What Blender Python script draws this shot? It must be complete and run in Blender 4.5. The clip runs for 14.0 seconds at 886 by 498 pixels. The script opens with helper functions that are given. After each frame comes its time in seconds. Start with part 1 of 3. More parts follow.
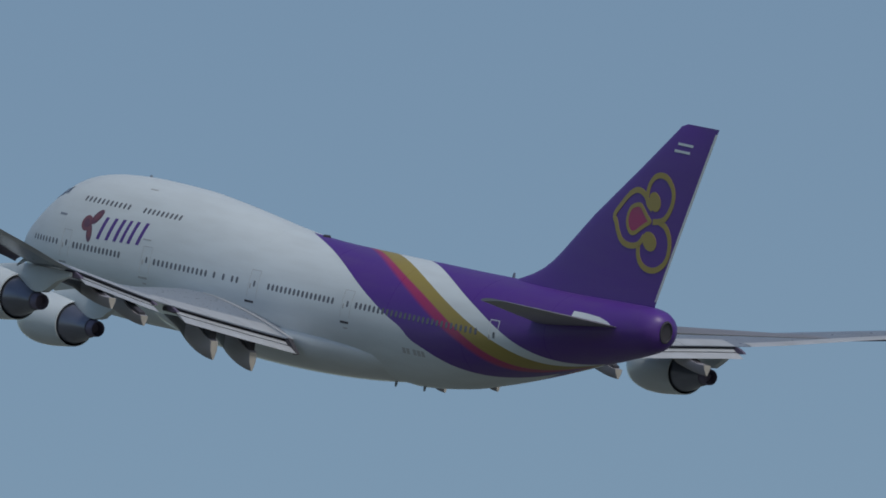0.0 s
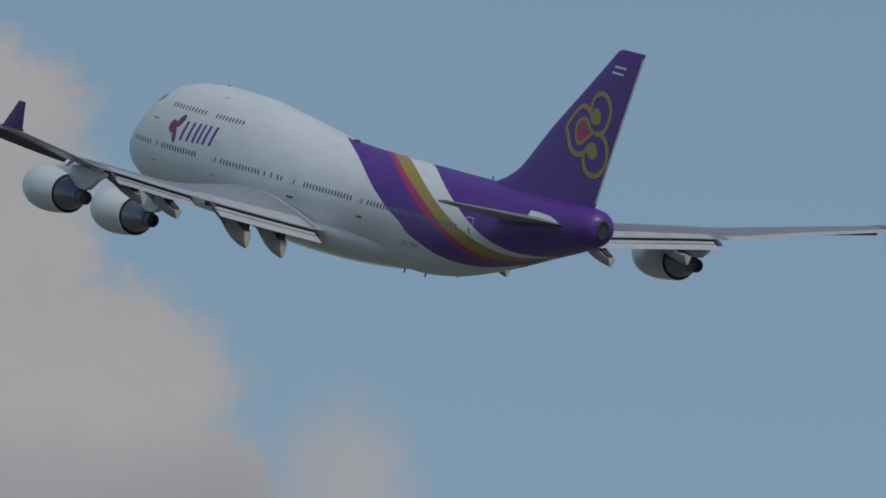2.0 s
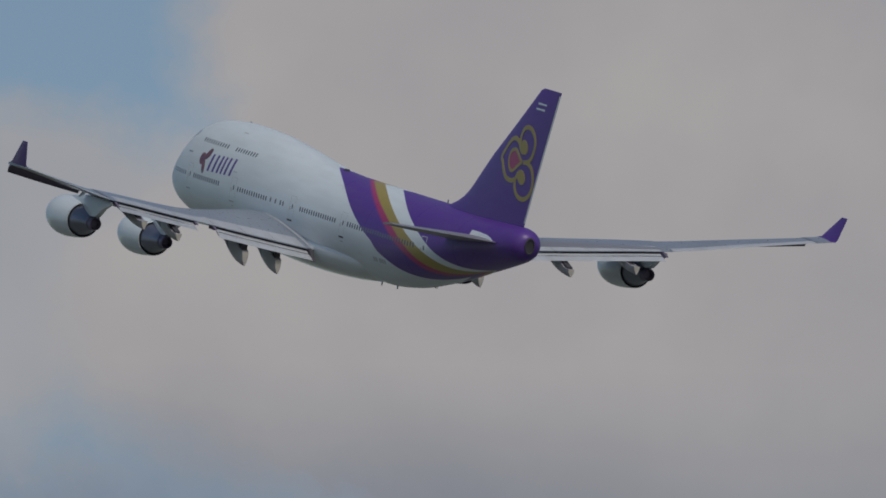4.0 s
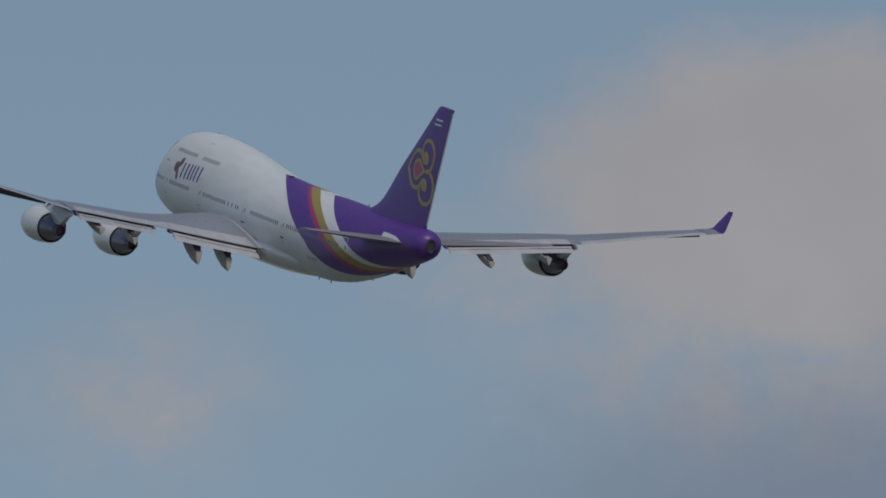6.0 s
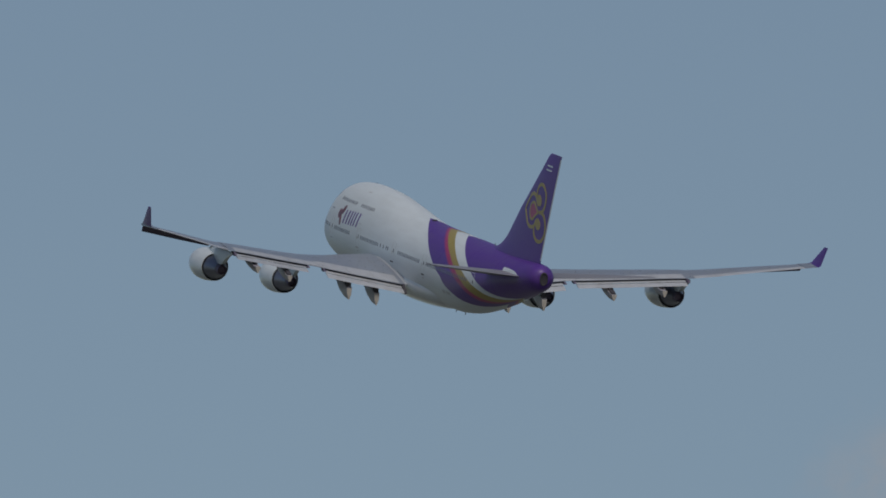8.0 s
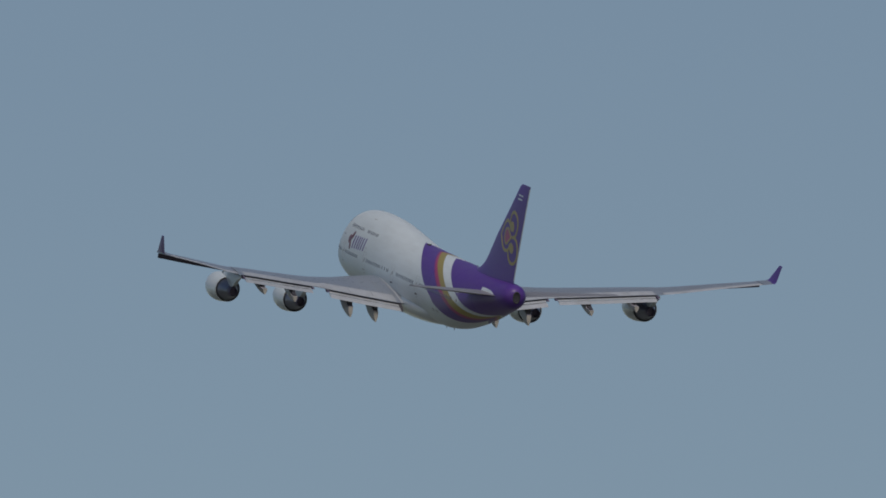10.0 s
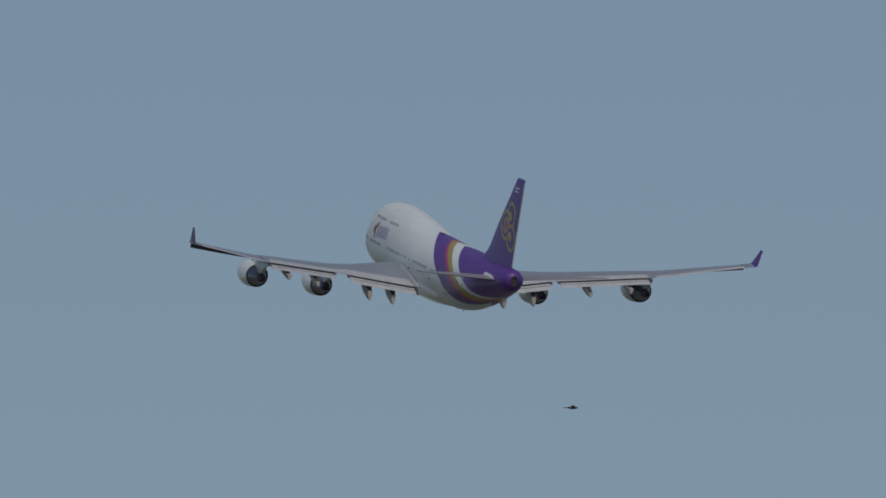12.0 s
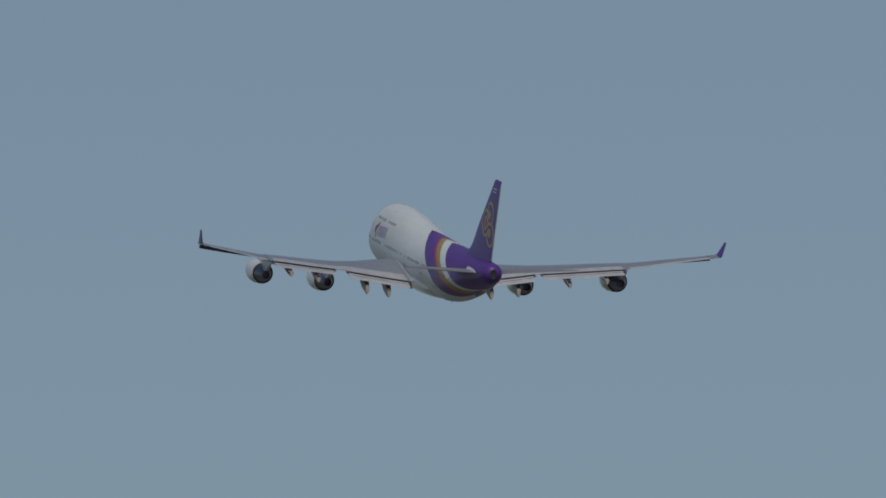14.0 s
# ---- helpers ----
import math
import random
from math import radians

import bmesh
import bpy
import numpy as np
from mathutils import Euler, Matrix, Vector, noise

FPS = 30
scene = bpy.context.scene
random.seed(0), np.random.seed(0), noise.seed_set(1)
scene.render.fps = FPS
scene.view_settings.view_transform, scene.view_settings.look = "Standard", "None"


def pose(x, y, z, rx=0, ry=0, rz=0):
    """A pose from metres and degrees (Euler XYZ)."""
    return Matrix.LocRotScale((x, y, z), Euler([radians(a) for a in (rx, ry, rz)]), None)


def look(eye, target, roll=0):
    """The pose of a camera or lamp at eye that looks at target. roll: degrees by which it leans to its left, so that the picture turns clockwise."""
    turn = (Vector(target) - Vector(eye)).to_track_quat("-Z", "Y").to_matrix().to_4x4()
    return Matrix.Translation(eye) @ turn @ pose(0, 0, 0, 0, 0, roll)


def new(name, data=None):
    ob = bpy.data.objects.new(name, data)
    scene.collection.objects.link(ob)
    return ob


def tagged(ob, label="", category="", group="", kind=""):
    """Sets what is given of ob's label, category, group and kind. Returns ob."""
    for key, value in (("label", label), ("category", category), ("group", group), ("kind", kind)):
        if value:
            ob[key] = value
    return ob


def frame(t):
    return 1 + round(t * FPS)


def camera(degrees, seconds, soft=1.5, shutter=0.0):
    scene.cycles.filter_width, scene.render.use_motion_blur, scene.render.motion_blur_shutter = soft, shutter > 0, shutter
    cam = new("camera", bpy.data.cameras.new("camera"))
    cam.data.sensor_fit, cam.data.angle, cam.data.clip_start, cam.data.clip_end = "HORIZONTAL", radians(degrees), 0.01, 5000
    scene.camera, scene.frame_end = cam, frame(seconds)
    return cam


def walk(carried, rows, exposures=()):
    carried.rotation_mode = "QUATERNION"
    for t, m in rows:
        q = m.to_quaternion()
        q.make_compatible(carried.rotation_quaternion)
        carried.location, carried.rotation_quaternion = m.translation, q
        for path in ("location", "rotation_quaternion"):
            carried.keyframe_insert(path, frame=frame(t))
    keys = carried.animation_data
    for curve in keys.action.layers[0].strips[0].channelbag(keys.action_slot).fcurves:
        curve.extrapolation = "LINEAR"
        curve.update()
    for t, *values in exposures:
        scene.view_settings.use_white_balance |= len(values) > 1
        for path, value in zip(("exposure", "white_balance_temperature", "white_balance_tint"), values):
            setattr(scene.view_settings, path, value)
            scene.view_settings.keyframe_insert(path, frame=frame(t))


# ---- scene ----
FIELD = 3.2077
CAMERA_ROWS = [
    (0.0, pose(0, 0, 1.7, 102.4216, 0.4597, -31.9068)),
    (0.5, pose(0, 0, 1.7, 102.0647, 0.2664, -30.6585)),
    (1.0, pose(0, 0, 1.7, 101.8280, -0.0715, -29.2137)),
    (1.5, pose(0, 0, 1.7, 101.7251, -0.5278, -27.8986)),
    (2.0, pose(0, 0, 1.7, 101.7010, -1.0562, -26.6390)),
    (2.5, pose(0, 0, 1.7, 102.0523, -1.3609, -25.4602)),
    (3.0, pose(0, 0, 1.7, 101.9565, -1.3064, -24.4262)),
    (5.5, pose(0, 0, 1.7, 101.1983, -0.6432, -19.9901)),
    (6.0, pose(0, 0, 1.7, 101.2143, -0.5518, -19.2488)),
    (6.5, pose(0, 0, 1.7, 101.2658, -0.6042, -18.3382)),
    (7.0, pose(0, 0, 1.7, 101.3559, -0.6501, -17.5498)),
    (7.5, pose(0, 0, 1.7, 101.4306, -0.6781, -16.9123)),
    (8.0, pose(0, 0, 1.7, 101.4882, -0.6144, -16.2285)),
    (8.5, pose(0, 0, 1.7, 101.5267, -0.4790, -15.6269)),
    (11.0, pose(0, 0, 1.7, 101.1192, -0.3883, -13.5889)),
    (11.5, pose(0, 0, 1.7, 101.0655, -0.2935, -13.1403)),
    (12.0, pose(0, 0, 1.7, 101.0311, -0.2978, -12.7715)),
    (12.5, pose(0, 0, 1.7, 101.0063, -0.2033, -12.3947)),
    (13.0, pose(0, 0, 1.7, 101.0083, -0.0345, -12.1125)),
    (13.5, pose(0, 0, 1.7, 101.0156, 0.0727, -11.7202)),
    (14.0, pose(0, 0, 1.7, 100.9573, 0.3502, -11.2763)),
]
FLIGHT_ROWS = [
    (0.0, pose(455.96, 772.78, 199.85, 0.478, 17.003, -89.850)),
    (0.5, pose(451.90, 812.67, 204.44, 0.502, 17.047, -89.827)),
    (1.0, pose(447.77, 852.03, 209.42, 0.528, 17.096, -89.796)),
    (1.5, pose(444.09, 891.56, 215.27, 0.548, 17.133, -89.782)),
    (2.0, pose(440.77, 931.04, 221.90, 0.528, 17.087, -89.763)),
    (2.5, pose(437.54, 970.33, 228.89, 0.503, 17.026, -89.773)),
    (3.0, pose(434.81, 1010.84, 236.14, 0.473, 16.958, -89.767)),
    (5.5, pose(414.24, 1214.48, 261.38, 0.594, 17.349, -89.609)),
    (6.0, pose(411.01, 1254.15, 269.31, 0.610, 17.390, -89.640)),
    (6.5, pose(407.57, 1292.94, 277.48, 0.588, 17.327, -89.616)),
    (7.0, pose(404.25, 1332.27, 285.87, 0.549, 17.217, -89.566)),
    (7.5, pose(400.96, 1371.99, 294.18, 0.527, 17.146, -89.563)),
    (8.0, pose(397.54, 1411.30, 302.01, 0.543, 17.195, -89.613)),
    (8.5, pose(394.53, 1451.52, 309.66, 0.568, 17.274, -89.646)),
    (11.0, pose(387.78, 1648.90, 334.96, 0.502, 16.951, -89.772)),
    (11.5, pose(385.30, 1688.33, 341.42, 0.498, 16.935, -89.770)),
    (12.0, pose(382.73, 1727.97, 348.10, 0.485, 16.887, -89.744)),
    (12.5, pose(380.36, 1769.45, 355.26, 0.474, 16.847, -89.719)),
    (13.0, pose(377.58, 1809.69, 362.27, 0.466, 16.804, -89.723)),
    (13.5, pose(374.59, 1849.29, 369.19, 0.461, 16.786, -89.710)),
    (14.0, pose(371.43, 1888.11, 375.97, 0.464, 16.784, -89.740)),
]
BIRD_ROWS = [
    (0.0, pose(-151.90, 205.30, 31.50, 0, 0, 167.5)),
    (11.5, pose(30.27, 164.50, 32.20, 0, 0, 167.5)),
    (11.7, pose(33.44, 163.83, 32.42, 0, 0, 167.5)),
    (11.8, pose(34.99, 163.48, 32.53, 0, 0, 167.5)),
    (11.9, pose(36.55, 163.13, 32.62, 0, 0, 167.5)),
    (12.0, pose(38.15, 162.77, 32.56, 0, 0, 167.5)),
    (12.1, pose(39.79, 162.42, 32.35, 0, 0, 167.5)),
    (12.3, pose(43.00, 161.70, 31.90, 0, 0, 167.5)),
    (14.0, pose(69.90, 155.70, 31.00, 0, 0, 167.5)),
]
cam = camera(FIELD, 14.0, soft=1.7)
walk(cam, CAMERA_ROWS, exposures=[(0.0, 0.05, 6330, 11), (1.5, 0.03, 6430, 11), (3.0, 0.04, 6480, 11), (6.0, -0.08, 6750, 15), (8.5, -0.12, 6750, 14), (11.0, -0.12, 6850, 14), (14.0, -0.15, 6900, 14)])

# ---- world, sun ----
SUN_ELEVATION = radians(50)
SUN_AZIMUTH = radians(192)  # clockwise from +Y


SKY_STRENGTH = 0.0805
# cumulus bank: azimuth, elevation, half width, half height in degrees
CLOUD_LOBES = [
    (24.4, 11.9, 0.75, 0.5), (24.69, 12.15, 0.44, 0.3), (24.9, 11.15, 0.75, 0.45), (25.4, 10.75, 0.45, 0.42), (23.3, 12.0, 0.9, 0.72),
    (22.6, 12.3, 0.8, 0.95), (22.5, 11.3, 1.2, 0.85), (23.7, 10.7, 1.7, 0.6), (24.1, 11.35, 0.8, 0.6),
    (24.86, 11.62, 0.3, 0.32), (25.2, 11.2, 0.47, 0.36),
]
SOFT_LOBES = [(22.3, 12.2, 1.0, 0.95), (22.0, 11.3, 1.5, 0.75)]
VEIL_LOBES = [(26.06, 10.88, 0.28, 0.28), (25.78, 10.72, 0.32, 0.18), (20.6, 11.42, 1.25, 0.64), (24.16, 12.45, 0.24, 0.27), (20.1, 11.26, 0.65, 0.22)]
THIN_LOBES = [(20.0, 11.15, 1.1, 0.35), (20.5, 10.85, 1.2, 0.5), (18.1, 10.67, 0.42, 0.34), (17.83, 10.61, 0.34, 0.22)]

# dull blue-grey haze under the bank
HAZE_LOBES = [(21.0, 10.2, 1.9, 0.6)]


def make_world():
    w = bpy.data.worlds.new("sky")
    w.use_nodes = True
    scene.world = w
    nt = w.node_tree
    n, l = nt.nodes, nt.links
    n.clear()
    out = n.new("ShaderNodeOutputWorld")
    sky = n.new("ShaderNodeTexSky")
    sky.sky_type = "NISHITA"
    sky.sun_disc = False
    sky.sun_elevation = SUN_ELEVATION
    sky.sun_rotation = SUN_AZIMUTH
    sky.air_density = 1.0
    sky.dust_density = 2.0
    bg = n.new("ShaderNodeBackground")
    bg.inputs["Strength"].default_value = 1.0

    def math_node(op, a, b=0.0, c=0.0):
        m = n.new("ShaderNodeMath")
        m.operation = op
        for k, v in enumerate((a, b, c)):
            if isinstance(v, (int, float)):
                m.inputs[k].default_value = v
            else:
                l.new(v, m.inputs[k])
        return m.outputs[0]

    def vector_node(op, a, b):
        m = n.new("ShaderNodeVectorMath")
        m.operation = op
        l.new(a, m.inputs[0])
        if isinstance(b, tuple):
            m.inputs[1].default_value = b
        else:
            l.new(b, m.inputs[1])
        return m.outputs["Value"] if op == "LENGTH" else m.outputs["Vector"]

    # azimuth and elevation in degrees
    tc = n.new("ShaderNodeTexCoord")
    sp = n.new("ShaderNodeSeparateXYZ")
    l.new(tc.outputs["Generated"], sp.inputs[0])
    az = math_node("MULTIPLY", math_node("ARCTAN2", sp.outputs["X"], sp.outputs["Y"]), 57.2958)
    el = math_node("MULTIPLY", math_node("ARCSINE", sp.outputs["Z"]), 57.2958)
    cb = n.new("ShaderNodeCombineXYZ")
    l.new(az, cb.inputs[0])
    l.new(el, cb.inputs[1])

    def noise_node(scale, detail, rough=0.55):
        t = n.new("ShaderNodeTexNoise")
        t.inputs["Scale"].default_value, t.inputs["Detail"].default_value, t.inputs["Roughness"].default_value = scale, detail, rough
        l.new(cb.outputs[0], t.inputs["Vector"])
        return t

    warp = vector_node("MULTIPLY", vector_node("SUBTRACT", noise_node(3.2, 6).outputs["Color"], (0.5, 0.5, 0.5)), (0.34, 0.3, 0.0))
    curl = vector_node("MULTIPLY", vector_node("SUBTRACT", noise_node(9.0, 6, 0.6).outputs["Color"], (0.5, 0.5, 0.5)), (0.16, 0.16, 0.0))
    place = vector_node("ADD", vector_node("ADD", cb.outputs[0], warp), curl)

    def cloud_mask(lobes, low, high):
        field = None
        for a, e, ra, re in lobes:
            d = vector_node("MULTIPLY", vector_node("SUBTRACT", place, (a, e, 0.0)), (1 / ra, 1 / re, 0.0))
            r = math_node("MULTIPLY", math_node("SUBTRACT", 1.0, vector_node("LENGTH", d, (0, 0, 0))), min(ra, re))
            field = r if field is None else math_node("SMOOTH_MAX", field, r, 0.08)
        s = n.new("ShaderNodeMapRange")
        s.interpolation_type = "SMOOTHSTEP"
        s.inputs["From Min"].default_value, s.inputs["From Max"].default_value = low, high
        l.new(field, s.inputs["Value"])
        return s.outputs[0]

    thick = cloud_mask(CLOUD_LOBES, -0.05, 0.1)
    soft = cloud_mask(SOFT_LOBES, -0.16, 0.26)
    full = math_node("MAXIMUM", thick, soft)
    veil = math_node("MULTIPLY", cloud_mask(VEIL_LOBES, -0.1, 0.2), 0.78)
    tear = n.new("ShaderNodeMapRange")
    tear.inputs["From Min"].default_value, tear.inputs["From Max"].default_value = 0.36, 0.6
    tear.inputs["To Min"].default_value = 0.45
    l.new(noise_node(4.5, 5).outputs["Fac"], tear.inputs["Value"])
    thin = math_node("MULTIPLY", math_node("MULTIPLY", cloud_mask(THIN_LOBES, -0.13, 0.28), tear.outputs[0]), 0.62)
    mask = math_node("MAXIMUM", math_node("MULTIPLY", full, 0.96), math_node("MAXIMUM", veil, thin))
    shade = n.new("ShaderNodeValToRGB")
    shade.color_ramp.elements[0].position, shade.color_ramp.elements[0].color = 0.25, (0.31, 0.305, 0.312, 1)
    shade.color_ramp.elements[1].position, shade.color_ramp.elements[1].color = 0.75, (0.377, 0.363, 0.359, 1)
    l.new(noise_node(1.1, 4, 0.5).outputs["Fac"], shade.inputs[0])
    clear = n.new("ShaderNodeMix")
    clear.data_type, clear.blend_type = "RGBA", "MULTIPLY"
    clear.inputs[0].default_value = 1.0
    clear.inputs[7].default_value = (SKY_STRENGTH * 0.945, SKY_STRENGTH * 0.985, SKY_STRENGTH * 0.945, 1)
    l.new(sky.outputs[0], clear.inputs[6])
    both = n.new("ShaderNodeMix")
    both.data_type = "RGBA"
    l.new(mask, both.inputs[0])
    l.new(clear.outputs[2], both.inputs[6])
    # cloud bases are greyer than the tops
    height = n.new("ShaderNodeMapRange")
    height.inputs["From Min"].default_value, height.inputs["From Max"].default_value = 10.2, 11.1
    l.new(el, height.inputs["Value"])
    base = n.new("ShaderNodeValToRGB")
    base.color_ramp.elements[0].color = (0.5, 0.58, 0.7, 1)
    base.color_ramp.elements[1].color = (1, 1, 1, 1)
    l.new(height.outputs[0], base.inputs[0])
    body = n.new("ShaderNodeMix")
    body.data_type, body.blend_type = "RGBA", "MULTIPLY"
    l.new(full, body.inputs[0])
    l.new(shade.outputs[0], body.inputs[6])
    l.new(base.outputs[0], body.inputs[7])
    l.new(body.outputs[2], both.inputs[7])
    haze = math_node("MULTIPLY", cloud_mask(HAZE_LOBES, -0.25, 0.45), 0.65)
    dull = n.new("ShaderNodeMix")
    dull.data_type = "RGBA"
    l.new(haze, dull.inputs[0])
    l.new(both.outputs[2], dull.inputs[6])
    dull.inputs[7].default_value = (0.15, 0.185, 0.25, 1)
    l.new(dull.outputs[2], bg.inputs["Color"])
    l.new(bg.outputs[0], out.inputs["Surface"])


make_world()
sun_data = bpy.data.lights.new("sun", "SUN")
sun_data.energy, sun_data.angle, sun_data.color = 1.15, radians(10), (1.0, 0.955, 0.88)
sun = new("sun", sun_data)
sun.matrix_world = look((0, 0, 0), (-math.sin(SUN_AZIMUTH) * math.cos(SUN_ELEVATION), -math.cos(SUN_AZIMUTH) * math.cos(SUN_ELEVATION), -math.sin(SUN_ELEVATION)))


# ---- materials ----
def paint(name, color, rough=0.35, metal=0.0, dirt=0.12, grime=(0.2, 0.19, 0.18), coat=0.0):
    """Painted or bare metal with faint streaks and grain."""
    m = bpy.data.materials.new(name)
    m.use_nodes = True
    n, l = m.node_tree.nodes, m.node_tree.links
    b = n["Principled BSDF"]
    tc = n.new("ShaderNodeTexCoord")
    mp = n.new("ShaderNodeMapping")
    mp.inputs["Scale"].default_value = (0.25, 1.0, 1.4)
    big = n.new("ShaderNodeTexNoise")
    big.inputs["Scale"].default_value = 1.1
    big.inputs["Detail"].default_value = 5
    l.new(tc.outputs["Object"], mp.inputs["Vector"])
    l.new(mp.outputs[0], big.inputs["Vector"])
    ramp = n.new("ShaderNodeMapRange")
    ramp.inputs["From Min"].default_value, ramp.inputs["From Max"].default_value = 0.4, 0.75
    ramp.inputs["To Max"].default_value = dirt
    l.new(big.outputs["Fac"], ramp.inputs["Value"])
    mix = n.new("ShaderNodeMix")
    mix.data_type = "RGBA"
    mix.inputs[6].default_value = (*color, 1)
    mix.inputs[7].default_value = (*grime, 1)
    l.new(ramp.outputs[0], mix.inputs[0])
    l.new(mix.outputs[2], b.inputs["Base Color"])
    fine = n.new("ShaderNodeTexNoise")
    fine.inputs["Scale"].default_value = 3
    l.new(tc.outputs["Object"], fine.inputs["Vector"])
    rr = n.new("ShaderNodeMapRange")
    rr.inputs["To Min"].default_value, rr.inputs["To Max"].default_value = rough * 0.92, min(1, rough * 1.1)
    l.new(fine.outputs["Fac"], rr.inputs["Value"])
    l.new(rr.outputs[0], b.inputs["Roughness"])
    b.inputs["Metallic"].default_value = metal
    b.inputs["Coat Weight"].default_value = coat
    return m, mix


PURPLE = (0.092, 0.032, 0.265)
GOLD = (0.33, 0.26, 0.06)
MAGENTA = (0.36, 0.03, 0.13)
WHITE = (0.64, 0.71, 0.75)
M_WHITE = paint("white_paint", WHITE, 0.3, coat=0.3)[0]
M_PURPLE = paint("purple_paint", PURPLE, 0.42, coat=0.05, dirt=0.05)[0]
M_GOLD = paint("gold_paint", GOLD, 0.35)[0]
M_MAGENTA = paint("magenta_paint", MAGENTA, 0.35)[0]
M_GREY = paint("grey_wing_paint", (0.23, 0.265, 0.325), 0.28, dirt=0.25)[0]
M_STAB = paint("tailplane_paint", (0.24, 0.24, 0.27), 0.4, dirt=0.2)[0]
M_WING = paint("light_grey_paint", (0.45, 0.475, 0.515), 0.4, dirt=0.25)[0]
M_FAIRING = paint("fairing_paint", (0.34, 0.33, 0.37), 0.4, dirt=0.4)[0]
# front of the fairings: underwing shade put into a darker colour
M_FAIRING_FRONT = paint("fairing_front_shade", (0.13, 0.125, 0.13), 0.5, dirt=0.4)[0]
M_BARE = paint("bare_metal", (0.25, 0.265, 0.33), 0.32, 0.8, dirt=0.45, grime=(0.1, 0.1, 0.1))[0]
M_NOZZLE = paint("nozzle_metal", (0.2, 0.18, 0.27), 0.5, 0.4, dirt=0.5, grime=(0.07, 0.06, 0.07))[0]
# aft face of the fairings: warm sunlight put into a paler colour
M_FAIRING_END = paint("fairing_end_sunlit", (0.5, 0.47, 0.42), 0.45, dirt=0.3)[0]
# shade of the leading edge flaps' hollow backs as colour; also flap end plates
M_HOLLOW = paint("hollow_shade_and_end_plate", (0.12, 0.1, 0.16), 0.6)[0]
# plain dark parts, and shade inside gaps and cavities put into the colour
M_DARK = paint("dark_parts_and_cavity_shade", (0.05, 0.048, 0.06), 0.6)[0]
M_GLASS = paint("window_glass", (0.13, 0.14, 0.165), 0.2)[0]
M_EMBLEM = paint("emblem_plum", (0.14, 0.06, 0.1), 0.4)[0]
M_EMBLEM_RED = paint("emblem_red", (0.21, 0.08, 0.1), 0.4)[0]
M_SILL = paint("panel_line_grey", (0.42, 0.44, 0.46), 0.5)[0]


def livery():
    """White, purple, magenta, gold, white and purple again along the fuselage; edges sweep aft towards the belly."""
    m, mix = paint("livery_paint", WHITE, 0.42, coat=0.18, dirt=0.12)
    n, l = m.node_tree.nodes, m.node_tree.links
    n["Principled BSDF"].inputs["Specular IOR Level"].default_value = 0.35
    n["Principled BSDF"].inputs["Coat Roughness"].default_value = 0.32
    tc = n.new("ShaderNodeTexCoord")
    sp = n.new("ShaderNodeSeparateXYZ")
    l.new(tc.outputs["Object"], sp.inputs[0])

    side_y = n.new("ShaderNodeMath")
    side_y.operation = "ABSOLUTE"
    l.new(sp.outputs["Y"], side_y.inputs[0])
    angle = n.new("ShaderNodeMath")
    angle.operation = "ARCTAN2"
    l.new(sp.outputs["Z"], angle.inputs[0])
    l.new(side_y.outputs[0], angle.inputs[1])

    def sweep(points, color_in, color, soft=0.03):
        """Colour aft of the edge, a float curve of the station over the angle round the hull."""
        mr = n.new("ShaderNodeMapRange")
        mr.inputs["From Min"].default_value, mr.inputs["From Max"].default_value = -math.pi / 2, math.pi / 2
        l.new(angle.outputs[0], mr.inputs["Value"])
        fc = n.new("ShaderNodeFloatCurve")
        cv = fc.mapping.curves[0]
        pts = [((a + 90) / 180, (x - 25) / 50) for a, x in sorted(points)]
        while len(cv.points) < len(pts):
            cv.points.new(0.5, 0.5)
        for p, (a, b) in zip(cv.points, pts):
            p.location = (a, b)
        fc.mapping.extend = "EXTRAPOLATED"
        fc.mapping.update()
        l.new(mr.outputs[0], fc.inputs["Value"])
        mu = n.new("ShaderNodeMath")
        mu.operation = "MULTIPLY_ADD"
        mu.inputs[1].default_value, mu.inputs[2].default_value = 50, 25
        l.new(fc.outputs[0], mu.inputs[0])
        su = n.new("ShaderNodeMath")
        su.operation = "SUBTRACT"
        l.new(sp.outputs["X"], su.inputs[0])
        l.new(mu.outputs[0], su.inputs[1])
        st = n.new("ShaderNodeMapRange")
        st.inputs["From Min"].default_value, st.inputs["From Max"].default_value = -soft, soft
        l.new(su.outputs[0], st.inputs["Value"])
        mx = n.new("ShaderNodeMix")
        mx.data_type = "RGBA"
        l.new(st.outputs[0], mx.inputs[0])
        if hasattr(color_in, "default_value"):
            l.new(color_in, mx.inputs[6])
        else:
            mx.inputs[6].default_value = (*color_in, 1)
        mx.inputs[7].default_value = (*color, 1)
        return mx.outputs[2]

    c = WHITE
    for edge, color, soft in LIVERY_EDGES:
        c = sweep(edge, c, color, soft)
    l.new(c, mix.inputs[6])
    return m


